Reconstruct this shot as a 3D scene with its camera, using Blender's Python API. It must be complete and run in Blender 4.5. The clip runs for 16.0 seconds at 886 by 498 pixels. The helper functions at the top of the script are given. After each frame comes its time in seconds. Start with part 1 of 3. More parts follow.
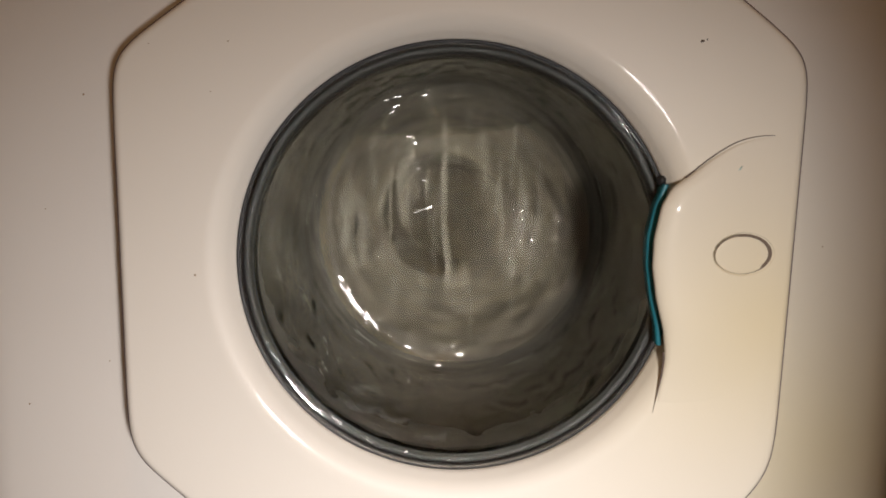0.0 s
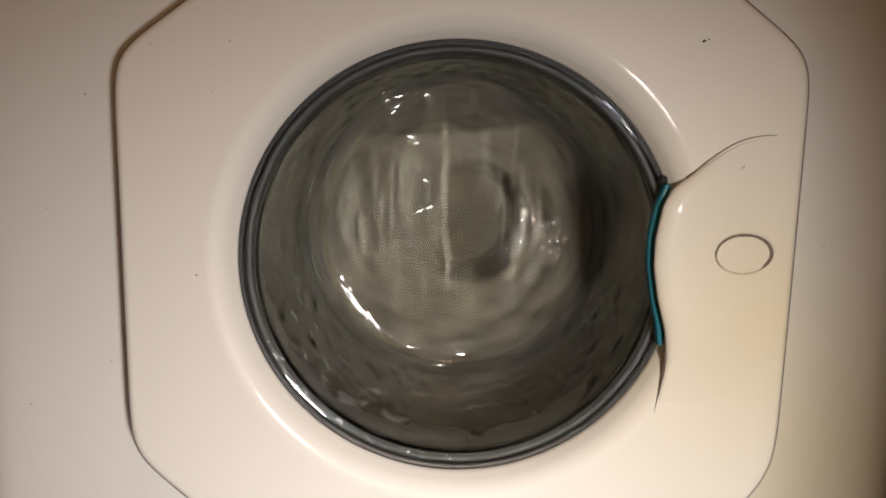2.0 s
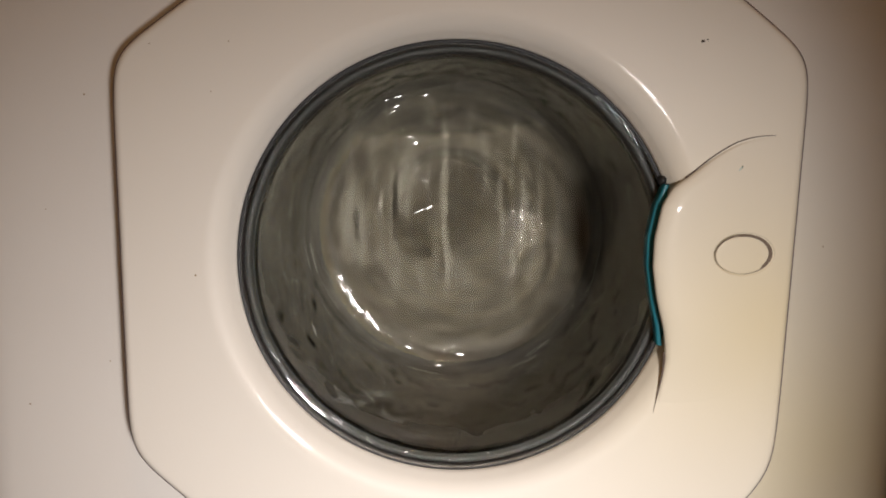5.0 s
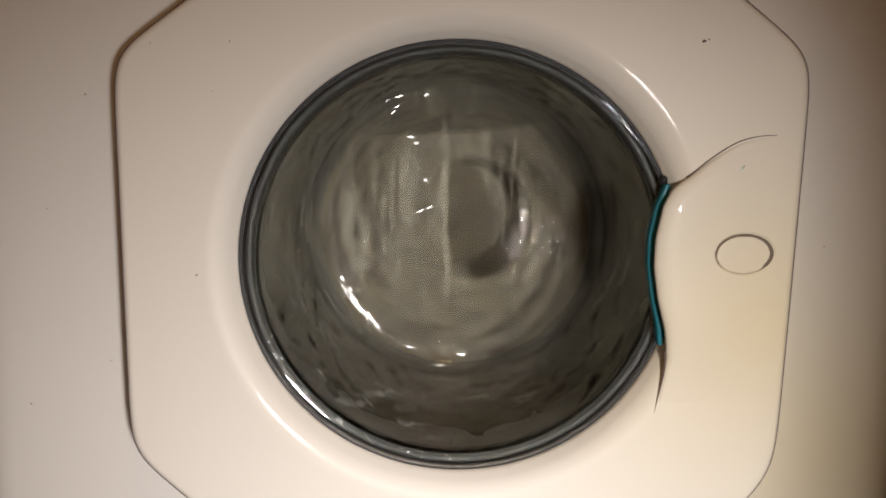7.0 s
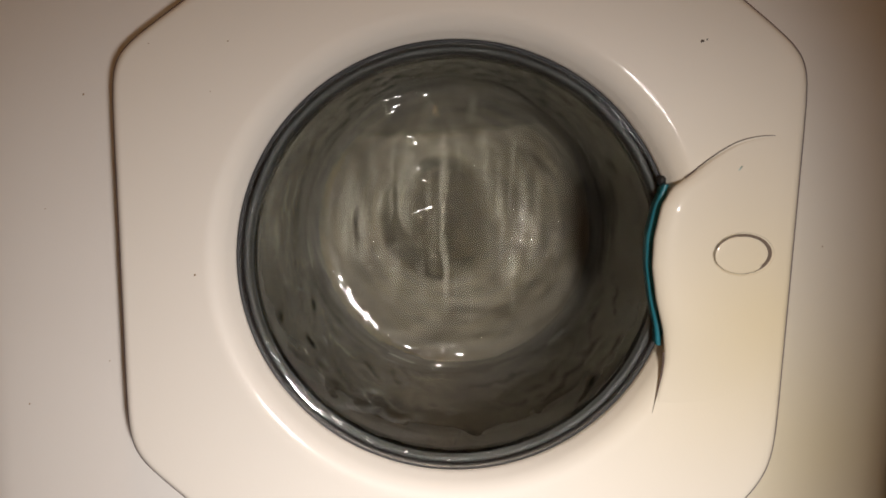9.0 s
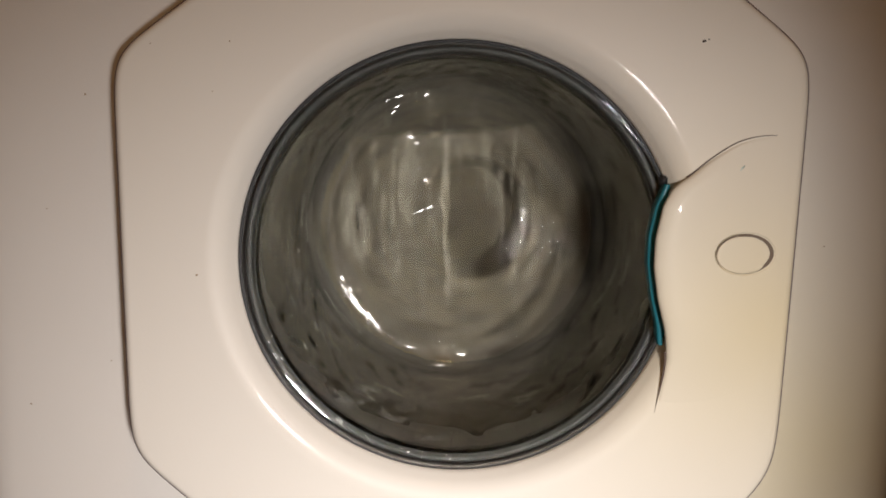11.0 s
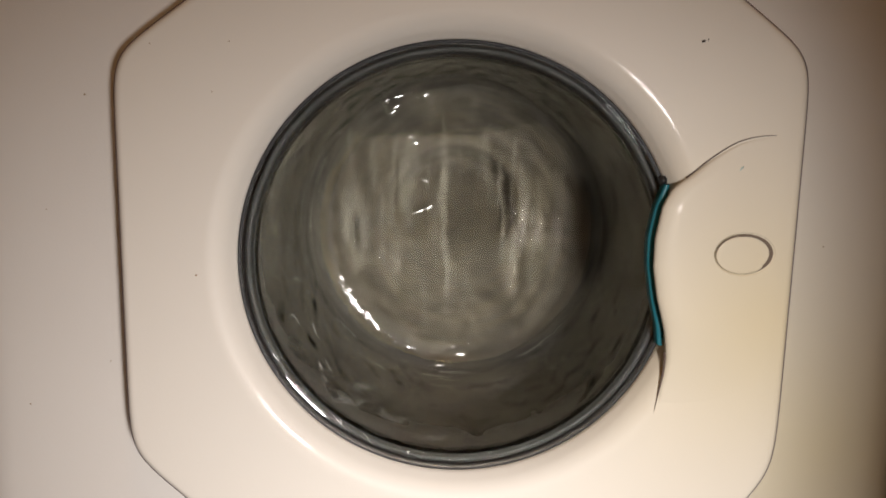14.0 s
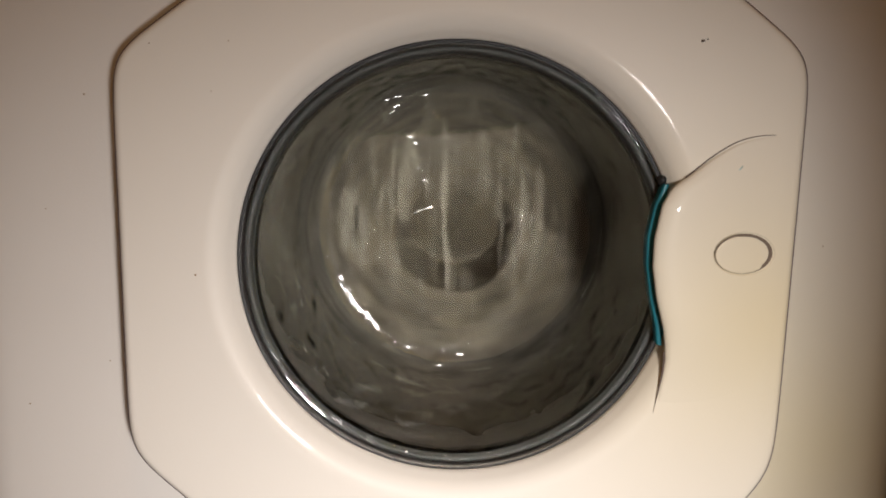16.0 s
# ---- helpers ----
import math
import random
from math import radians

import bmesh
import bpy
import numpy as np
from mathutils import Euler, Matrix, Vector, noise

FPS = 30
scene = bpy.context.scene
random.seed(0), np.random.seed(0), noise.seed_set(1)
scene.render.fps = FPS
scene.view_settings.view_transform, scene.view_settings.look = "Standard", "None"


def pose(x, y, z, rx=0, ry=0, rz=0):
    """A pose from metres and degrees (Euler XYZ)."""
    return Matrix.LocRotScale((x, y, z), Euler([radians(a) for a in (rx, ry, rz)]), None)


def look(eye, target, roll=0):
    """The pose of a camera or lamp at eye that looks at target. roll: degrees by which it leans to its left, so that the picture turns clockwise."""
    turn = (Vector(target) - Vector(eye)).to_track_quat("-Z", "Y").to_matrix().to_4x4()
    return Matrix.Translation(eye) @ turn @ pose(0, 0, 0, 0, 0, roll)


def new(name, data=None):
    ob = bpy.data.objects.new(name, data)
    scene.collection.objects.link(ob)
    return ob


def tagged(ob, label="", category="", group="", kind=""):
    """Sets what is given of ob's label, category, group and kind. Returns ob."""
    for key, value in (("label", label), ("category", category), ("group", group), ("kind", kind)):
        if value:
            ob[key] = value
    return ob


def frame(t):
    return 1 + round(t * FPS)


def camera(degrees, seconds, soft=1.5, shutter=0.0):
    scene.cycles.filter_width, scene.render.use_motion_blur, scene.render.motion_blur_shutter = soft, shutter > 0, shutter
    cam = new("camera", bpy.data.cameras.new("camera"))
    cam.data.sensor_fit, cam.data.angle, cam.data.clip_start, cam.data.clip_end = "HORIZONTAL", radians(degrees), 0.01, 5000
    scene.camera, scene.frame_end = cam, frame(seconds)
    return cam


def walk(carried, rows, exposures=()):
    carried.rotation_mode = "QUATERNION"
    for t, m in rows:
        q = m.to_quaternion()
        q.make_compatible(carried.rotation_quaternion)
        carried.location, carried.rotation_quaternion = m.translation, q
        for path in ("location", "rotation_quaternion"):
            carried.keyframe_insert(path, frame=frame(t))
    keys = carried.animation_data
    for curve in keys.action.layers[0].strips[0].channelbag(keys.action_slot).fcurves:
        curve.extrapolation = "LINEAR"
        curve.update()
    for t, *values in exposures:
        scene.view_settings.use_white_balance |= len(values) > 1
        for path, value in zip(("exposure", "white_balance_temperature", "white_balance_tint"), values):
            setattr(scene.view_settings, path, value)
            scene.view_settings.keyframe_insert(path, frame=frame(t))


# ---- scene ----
cam = camera(53.3, 16.0, soft=1.8, shutter=0.25)
CX, CZ = 0.006, 0.465            # axis of the porthole and drum
walk(cam, [(0.0, pose(-0.0024, -0.5680, 0.5763, 79.5, -1.1, 0.3)), (16.0, pose(-0.0024, -0.5680, 0.5763, 79.5, -1.1, 0.3))])

# ---- world and lights ----
world = bpy.data.worlds.new("world")
scene.world = world
world.use_nodes = True
world.node_tree.nodes["Background"].inputs[0].default_value = (0.5, 0.42, 0.34, 1)
world.node_tree.nodes["Background"].inputs[1].default_value = 0.02
scene.view_settings.exposure = 0.0


def area_lamp(name, eye, target, size, watts, colour, spread=180):
    data = bpy.data.lights.new(name, "AREA")
    data.shape, data.size, data.energy, data.color = "DISK", size, watts, colour
    data.spread = radians(spread)
    ob = new(name, data)
    ob.matrix_world = look(eye, target)
    return ob


area_lamp("torch_lamp", (0.30, -1.10, 0.50), (-0.015, 0.0, 0.212), 0.12, 1.50, (0.985, 0.92, 0.885), 53)
# unseen warm fill, added overhead to lift and tint the dim parts
area_lamp("warm_fill_lamp", (0.2, -1.1, 2.38), (0.2, -1.1, 0.0), 0.25, 4.0, (1.0, 0.58, 0.25))


# ---- materials ----
def material(name, base, rough, metal=0.0, grain=0.0, scale=60.0, bump=0.0, bump_scale=200.0, tint=None, coat=0.0, yellow_light=None, spec=0.5, coat_rough=0.14):
    """A principled material whose colour wanders to tint in two scales of noise, with fine relief."""
    m = bpy.data.materials.new(name)
    m.use_nodes = True
    nt = m.node_tree
    b = nt.nodes["Principled BSDF"]
    b.inputs["Roughness"].default_value = rough
    b.inputs["Metallic"].default_value = metal
    b.inputs["Coat Weight"].default_value = coat
    b.inputs["Coat Roughness"].default_value = coat_rough
    b.inputs["Specular IOR Level"].default_value = spec
    co = nt.nodes.new("ShaderNodeTexCoord")
    big = nt.nodes.new("ShaderNodeTexNoise")
    big.inputs["Scale"].default_value, big.inputs["Detail"].default_value = scale, 5
    nt.links.new(co.outputs["Object"], big.inputs["Vector"])
    mix = nt.nodes.new("ShaderNodeMix")
    mix.data_type = "RGBA"
    mix.inputs[6].default_value = (*base, 1)
    mix.inputs[7].default_value = (*(tint or [c * 0.8 for c in base]), 1)
    fac = nt.nodes.new("ShaderNodeMath")
    fac.operation = "MULTIPLY"
    fac.inputs[1].default_value = grain
    nt.links.new(big.outputs["Fac"], fac.inputs[0])
    nt.links.new(fac.outputs[0], mix.inputs[0])
    last = mix
    if yellow_light:                                      # a broad patch of yellow light, painted into the colour
        at, reach, colour = yellow_light
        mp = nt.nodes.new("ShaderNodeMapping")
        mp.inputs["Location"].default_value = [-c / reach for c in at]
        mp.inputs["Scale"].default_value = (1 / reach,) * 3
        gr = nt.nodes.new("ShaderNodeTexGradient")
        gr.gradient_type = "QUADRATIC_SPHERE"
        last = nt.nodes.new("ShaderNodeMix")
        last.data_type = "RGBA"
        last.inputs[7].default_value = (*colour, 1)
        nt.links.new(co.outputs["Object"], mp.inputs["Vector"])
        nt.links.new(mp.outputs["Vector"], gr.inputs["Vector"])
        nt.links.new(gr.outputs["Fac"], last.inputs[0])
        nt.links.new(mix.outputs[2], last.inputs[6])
    nt.links.new(last.outputs[2], b.inputs["Base Color"])
    if bump:
        fine = nt.nodes.new("ShaderNodeTexNoise")
        fine.inputs["Scale"].default_value, fine.inputs["Detail"].default_value = bump_scale, 4
        nt.links.new(co.outputs["Object"], fine.inputs["Vector"])
        bp = nt.nodes.new("ShaderNodeBump")
        bp.inputs["Strength"].default_value, bp.inputs["Distance"].default_value = bump, 0.002
        nt.links.new(fine.outputs["Fac"], bp.inputs["Height"])
        nt.links.new(bp.outputs["Normal"], b.inputs["Normal"])
    return m


PANEL = material("white_enamel", (0.76, 0.735, 0.70), 0.42, grain=0.5, scale=9, bump=0.05, bump_scale=900, tint=(0.68, 0.65, 0.61), spec=0.2, yellow_light=((0.27, 0.0, 0.33), 0.33, (0.68, 0.61, 0.42)))
PLASTIC = material("white_plastic", (0.80, 0.765, 0.70), 0.42, grain=0.6, scale=7, bump=0.03, bump_scale=600, tint=(0.74, 0.70, 0.64), coat=0.16, coat_rough=0.06, spec=0.15, yellow_light=((0.20, 0.0, -0.035), 0.25, (0.72, 0.63, 0.42)))
TEAL = material("teal_plastic", (0.012, 0.155, 0.20), 0.4, grain=0.4, scale=40)
RUBBER = material("grey_rubber", (0.085, 0.085, 0.08), 0.45, grain=0.5, scale=40, bump=0.1, bump_scale=120)
RIM = material("blue_grey_rubber", (0.010, 0.0122, 0.0120), 0.65, grain=0.6, scale=60, bump=0.1, bump_scale=150)
BLACK = material("black_gasket", (0.015, 0.015, 0.016), 0.5)
STEEL = material("drum_steel", (0.45, 0.45, 0.44), 0.35, metal=1.0, grain=0.5, scale=30)
CLOTH = material("wet_cloth", (0.062, 0.0525, 0.031), 0.75, grain=1.0, scale=38, bump=0.6, bump_scale=90, tint=(0.029, 0.0245, 0.016))
# the whirled washing is drawn out into rings
nt = CLOTH.node_tree
streak = nt.nodes.new("ShaderNodeTexNoise")
streak.inputs["Scale"].default_value, streak.inputs["Detail"].default_value = 2.2, 8
flow_at = nt.nodes.new("ShaderNodeAttribute")
flow_at.attribute_name = "flow"
nt.links.new(flow_at.outputs["Vector"], streak.inputs["Vector"])
ring_mix = nt.nodes.new("ShaderNodeMix")
ring_mix.data_type, ring_mix.blend_type = "RGBA", "MULTIPLY"
ring_mix.inputs[0].default_value = 1.0
ramp = nt.nodes.new("ShaderNodeValToRGB")
ramp.color_ramp.elements[0].position, ramp.color_ramp.elements[1].position = 0.36, 0.66
ramp.color_ramp.elements[0].color, ramp.color_ramp.elements[1].color = (0.56, 0.56, 0.58, 1), (1.38, 1.35, 1.3, 1)
nt.links.new(streak.outputs["Fac"], ramp.inputs[0])
cloth_bsdf = nt.nodes["Principled BSDF"]
nt.links.new(cloth_bsdf.inputs["Base Color"].links[0].from_socket, ring_mix.inputs[6])
nt.links.new(ramp.outputs[0], ring_mix.inputs[7])
# shade towards the washing's outer edge, put into the cloth's colour
shade_at = nt.nodes.new("ShaderNodeAttribute")
shade_at.attribute_name = "outer_shade"
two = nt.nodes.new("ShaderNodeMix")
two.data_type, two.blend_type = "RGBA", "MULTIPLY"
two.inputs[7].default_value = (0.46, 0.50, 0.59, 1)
nt.links.new(shade_at.outputs["Fac"], two.inputs[0])
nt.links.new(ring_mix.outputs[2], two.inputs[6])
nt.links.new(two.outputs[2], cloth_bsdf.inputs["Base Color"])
# the unseen east wall is ochre to bounce yellow light onto the machine
OCHRE = material("ochre_bounce", (0.55, 0.38, 0.12), 0.8, grain=0.5, scale=4)
WALLPAINT = material("wall_paint", (0.72, 0.66, 0.58), 0.9, grain=0.5, scale=3)
TILE = material("floor_tile", (0.30, 0.27, 0.24), 0.6, grain=0.5, scale=6)
DIRT = material("dirt", (0.06, 0.045, 0.035), 0.8)
STAIN = material("brown_stain", (0.35, 0.25, 0.15), 0.7)
SCUFF = material("teal_scuff", (0.42, 0.55, 0.52), 0.6)
GROOVE = material("groove_shade", (0.16, 0.12, 0.09), 0.8)
EDGE = material("gap_shade", (0.16, 0.12, 0.13), 0.8)
SEAM = material("seam_shade", (0.09, 0.06, 0.05), 0.8)


def clear(name, colour, rough, ior):
    m = bpy.data.materials.new(name)
    m.use_nodes = True
    b = m.node_tree.nodes["Principled BSDF"]
    b.inputs["Base Color"].default_value = (*colour, 1)
    b.inputs["Roughness"].default_value = rough
    b.inputs["IOR"].default_value = ior
    b.inputs["Transmission Weight"].default_value = 1.0
    return m


GLASS = clear("door_glass", (0.95, 0.955, 0.93), 0.0, 1.5)
FROTH = material("froth", (0.55, 0.54, 0.50), 0.25)


def film_of_water(name, gloss, rough):
    """A thin bead or skin of water: clear, with a wet shine."""
    m = bpy.data.materials.new(name)
    m.use_nodes = True
    nt = m.node_tree
    nt.nodes.remove(nt.nodes["Principled BSDF"])
    tr = nt.nodes.new("ShaderNodeBsdfTransparent")
    gl = nt.nodes.new("ShaderNodeBsdfGlossy")
    gl.inputs["Roughness"].default_value = rough
    mx = nt.nodes.new("ShaderNodeMixShader")
    mx.inputs[0].default_value = gloss
    nt.links.new(tr.outputs[0], mx.inputs[1])
    nt.links.new(gl.outputs[0], mx.inputs[2])
    nt.links.new(mx.outputs[0], nt.nodes["Material Output"].inputs[0])
    return m


GLINT_RIPPLE = film_of_water("glint_ripple", 0.045, 0.09)
BEAD = film_of_water("water_bead", 0.06, 0.06)


def milky(name, colour, alpha, rough, grainy=(260, 260, 40)):
    """Soapy water: part clear, part scattering."""
    m = bpy.data.materials.new(name)
    m.use_nodes = True
    nt = m.node_tree
    b = nt.nodes["Principled BSDF"]
    b.inputs["Base Color"].default_value = (*colour, 1)
    b.inputs["Roughness"].default_value = rough
    co = nt.nodes.new("ShaderNodeTexCoord")
    mp = nt.nodes.new("ShaderNodeMapping")
    mp.inputs["Scale"].default_value = grainy
    no = nt.nodes.new("ShaderNodeTexNoise")
    no.inputs["Scale"].default_value, no.inputs["Detail"].default_value = 1.0, 4
    ra = nt.nodes.new("ShaderNodeMapRange")
    ra.inputs["From Min"].default_value, ra.inputs["From Max"].default_value = 0.35, 0.7
    ra.inputs["To Min"].default_value, ra.inputs["To Max"].default_value = 0.15 * alpha, alpha
    nt.links.new(co.outputs["Object"], mp.inputs["Vector"])
    nt.links.new(mp.outputs["Vector"], no.inputs["Vector"])
    nt.links.new(no.outputs["Fac"], ra.inputs["Value"])
    at = nt.nodes.new("ShaderNodeAttribute")
    at.attribute_name = "thick"
    mu = nt.nodes.new("ShaderNodeMath")
    mu.operation = "MULTIPLY"
    nt.links.new(ra.outputs[0], mu.inputs[0])
    nt.links.new(at.outputs["Fac"], mu.inputs[1])
    nt.links.new(mu.outputs[0], b.inputs["Alpha"])
    return m


def thick(ob, values):
    """How thick the film of soapy water lies at each vertex, 0 to 1."""
    ob.data.attributes.new("thick", "FLOAT", "POINT").data.foreach_set("value", values)
    ob.visible_shadow = False
    return ob


SUDS = milky("soapy_water", (0.40, 0.37, 0.29), 0.44, 0.3)
FOAM = milky("grey_foam", (0.22, 0.23, 0.23), 0.6, 0.5, (120, 120, 120))
FLECK = milky("white_froth", (0.65, 0.64, 0.60), 0.9, 0.3, (200, 200, 200))


# ---- mesh helpers ----
def part(name, bm, mat, parent=None, label="", smooth=True):
    me = bpy.data.meshes.new(name)
    bmesh.ops.recalc_face_normals(bm, faces=bm.faces)
    bm.to_mesh(me)
    bm.free()
    me.materials.append(mat)
    if smooth:
        me.shade_smooth()
    ob = new(name, me)
    ob.parent = parent
    if label:
        tagged(ob, label)
    return ob


def grid(rows, close_u=False, close_v=False):
    """A bmesh from rows of points joined into quads."""
    bm = bmesh.new()
    vs = [[bm.verts.new(p) for p in r] for r in rows]
    n, k = len(vs), len(vs[0])
    for i in range(n if close_v else n - 1):
        for j in range(k if close_u else k - 1):
            q = [vs[i][j], vs[i][(j + 1) % k], vs[(i + 1) % n][(j + 1) % k], vs[(i + 1) % n][j]]
            bm.faces.new(q)
    return bm


def sharpen(bm, rows, k):
    """Mark the rings of the given rows as sharp edges (k points a ring)."""
    want = set(rows)
    bm.verts.index_update()
    for e in bm.edges:
        a, b = e.verts[0].index // k, e.verts[1].index // k
        if a == b and a in want:
            e.smooth = False
    return bm


def lathe(profile, n=160, closed=False, wobble=None):
    """Turn (radius, y) pairs about the porthole's axis."""
    rows = []
    for r, y in profile:
        row = []
        for i in range(n):
            a = 2 * math.pi * i / n
            rr, yy = (r, y) if wobble is None else wobble(r, y, a)
            row.append((rr * math.cos(a), yy, rr * math.sin(a)))
        rows.append(row)
    return grid(rows, close_u=True, close_v=closed)


def box(bm, x0, y0, z0, x1, y1, z1):
    m = Matrix.LocRotScale(((x0 + x1) / 2, (y0 + y1) / 2, (z0 + z1) / 2), None, (x1 - x0, y1 - y0, z1 - z0))
    bmesh.ops.create_cube(bm, size=1, matrix=m)
    return bm


def smooth_step(a, b, x):
    t = min(1.0, max(0.0, (x - a) / (b - a)))
    return t * t * (3 - 2 * t)


# ---- the room that closes the place ----
def room():
    x0, x1, y0, y1, h, w = -0.9, 0.6, -1.6, 0.72, 2.4, 0.1
    for name, dims, mat in (("floor", (x0, y0, -0.1, x1, y1, 0.0), TILE), ("ceiling", (x0, y0, h, x1, y1, h + 0.1), WALLPAINT),
                            ("wall_north", (x0, y1, 0, x1, y1 + w, h), WALLPAINT), ("wall_south", (x0, y0 - w, 0, x1, y0, h), WALLPAINT),
                            ("wall_east", (x1, y0 - w, 0, x1 + w, y1 + w, h), OCHRE), ("wall_west", (x0 - w, y0 - w, 0, x0, y1 + w, h), WALLPAINT)):
        tagged(part(name, box(bmesh.new(), *dims), mat, smooth=False), "plain %s of the dim laundry room" % name.split("_")[0], name.split("_")[0], kind="structure")
    # an unseen block, added to shade the machine's right edge
    tagged(part("shade_block", box(bmesh.new(), 0.290, -0.62, 0, x1, -0.50, h), OCHRE, smooth=False), "unseen ochre block that shades the machine's right edge", "wall", kind="structure")


room()

# ---- washing machine ----
machine = tagged(new("washing_machine"), "white front-loading washing machine running a rinse cycle", "washing machine")
RX, RZ = -0.0010, -0.0034      # the porthole sits a little off the door's middle
PANEL_Y = 0.016
MX, HALF, RAD = -0.004, 0.330, 0.030


def cabinet():
    """The enamelled shell: one bent sheet, with a round opening for the drum in the front."""
    n = 256
    rows = []
    # front sheet: from the opening out to a rounded rectangle, then back round the edges
    z0, z1 = 0.06, 0.85
    for k in range(15):
        row = []
        for i in range(n):
            a = 2 * math.pi * i / n
            c, s = math.cos(a), math.sin(a)
            tx = ((MX + HALF - CX) if c > 0 else (MX - HALF - CX)) / c if abs(c) > 1e-6 else 9
            tz = ((z1 - CZ) if s > 0 else (z0 - CZ)) / s if abs(s) > 1e-6 else 9
            t = min(tx, tz)
            r = 0.165
            if k <= 7:
                u = k / 7
                rr, y = r + (t - RAD - 0.004 - r) * u, PANEL_Y
                row.append((CX + rr * c, y, CZ + rr * s))
            else:
                q = (k - 7) / 6
                b = min(1, q) * math.pi / 2
                over = RAD * math.sin(b) - RAD
                back = RAD * (1 - math.cos(b))
                if k == 14:
                    over, back = 0.0, 0.56
                rr = t + over
                row.append((CX + rr * c, PANEL_Y + back, CZ + rr * s))
        rows.append(row)
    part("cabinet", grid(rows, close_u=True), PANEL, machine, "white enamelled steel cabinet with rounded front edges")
    bm = box(bmesh.new(), MX - HALF, 0.03, 0.85, MX + HALF, 0.58, 0.87)
    part("worktop", bm, PANEL, machine)
    bm = box(bmesh.new(), MX - HALF + 0.02, 0.02, 0.0, MX + HALF - 0.02, 0.55, 0.065)
    part("plinth", bm, RUBBER, machine)


cabinet()


# outline of the door frame: an octagon with rounded corners
def door_outline(n, grow):
    """Radius of the door's edge for n directions round the porthole's axis."""
    sides = [((1, 0), 0.2190 - CX), ((-1, 0), 0.2096 + CX), ((0, 1), 0.215), ((0, -1), 0.215),
             ((-0.585, 0.811), 0.2280), ((0.60, 0.80), 0.2340), ((-0.66, -0.75), 0.2420), ((0.76, -0.65), 0.2520)]
    out = []
    for i in range(n):
        a = 2 * math.pi * i / n
        c, s = math.cos(a), math.sin(a)
        # a soft minimum over the sides rounds the corners
        inv = [max(0.0, (nx * c + nz * s) / (d + grow)) for (nx, nz), d in sides]
        p = 34.0
        out.append(1.0 / (sum(v ** p for v in inv) ** (1 / p)))
    return out


def facet_y(x, z):
    return 0.1436 - 1.2 * (z - 0.078 - 0.085 * x)


def door():
    dr = new("door")
    dr.parent = machine
    dr.location = (CX, 0, CZ)
    n = 400
    # funnel from the glass out to the face
    prof = [(0.1442, 0.004), (0.1434, -0.0015), (0.1434, -0.0040), (0.1440, -0.0056), (0.1451, -0.0073), (0.1463, -0.0091)]
    for k in range(15):                          # broad rounding of the ring's crest
        b = radians(52 * (1 - k / 14))
        prof.append((0.1475 + 0.0185 * (math.sin(radians(52)) - math.sin(b)), -0.0109 - 0.0185 * (math.cos(b) - math.cos(radians(52)))))
    crest = prof[-1][0]
    F = prof[-1][1]
    face, edge, base = door_outline(n, -0.0040), door_outline(n, 0.0), door_outline(n, -0.0006)
    rows = []
    for r, y in prof:
        rows.append([(r * math.cos(2 * math.pi * i / n) + RX, y, r * math.sin(2 * math.pi * i / n) + RZ) for i in range(n)])
    for u in (0.03, 0.15, 0.4, 0.7, 0.97, 1.0):
        rows.append([((crest + (face[i] - crest) * u) * math.cos(2 * math.pi * i / n) + RX * (1 - u), F, (crest + (face[i] - crest) * u) * math.sin(2 * math.pi * i / n) + RZ * (1 - u)) for i in range(n)])
    for k, y in ((0.35, F + 0.0004), (0.7, F + 0.0014), (1.0, F + 0.0032)):
        rows.append([((face[i] + (edge[i] - face[i]) * k) * math.cos(2 * math.pi * i / n), y, (face[i] + (edge[i] - face[i]) * k) * math.sin(2 * math.pi * i / n)) for i in range(n)])
    rows.append([(base[i] * math.cos(2 * math.pi * i / n), PANEL_Y - 0.0012, base[i] * math.sin(2 * math.pi * i / n)) for i in range(n)])
    rows.append([((base[i] - 0.002) * math.cos(2 * math.pi * i / n), PANEL_Y - 0.0008, (base[i] - 0.002) * math.sin(2 * math.pi * i / n)) for i in range(n)])
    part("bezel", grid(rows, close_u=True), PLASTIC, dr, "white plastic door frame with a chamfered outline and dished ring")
    # thin dark strip painted for the line of shade round the door's edge
    rows = [[((edge[i] + d) * math.cos(2 * math.pi * i / n), y, (edge[i] + d) * math.sin(2 * math.pi * i / n)) for i in range(n)]
            for d, y in ((-0.0004, F + 0.0032), (0.0009, F + 0.0038), (0.0013, F + 0.0052), (0.0008, F + 0.0066), (-0.0006, F + 0.0070))]
    part("edge_shade_strip", grid(rows, close_u=True), EDGE, dr, "thin strip that paints the dark line of shade round the door")
    # dark ring painted for the shade in the gap behind the door's edge
    inner = door_outline(n, -0.02)
    rows = [[(f * e[i] * math.cos(2 * math.pi * i / n), y, f * e[i] * math.sin(2 * math.pi * i / n)) for i in range(n)]
            for e, f, y in ((inner, 1, PANEL_Y - 0.0006), (base, 1.0, PANEL_Y - 0.0006), (base, 1.009, PANEL_Y - 0.0003))]
    part("gap_shade_ring", grid(rows, close_u=True), EDGE, dr)
    # glass bowl: rim, sloping side, rounded corner and slightly domed end, with thickness
    outer = [(0.1411, -0.0020), (0.1406, -0.0044), (0.1398, -0.0052), (0.1386, -0.0050), (0.1338, -0.0034), (0.1327, -0.0026), (0.1319, 0.000), (0.1312, 0.005), (0.1303, 0.014), (0.1278, 0.04), (0.1246, 0.07), (0.1208, 0.10), (0.1178, 0.120)]
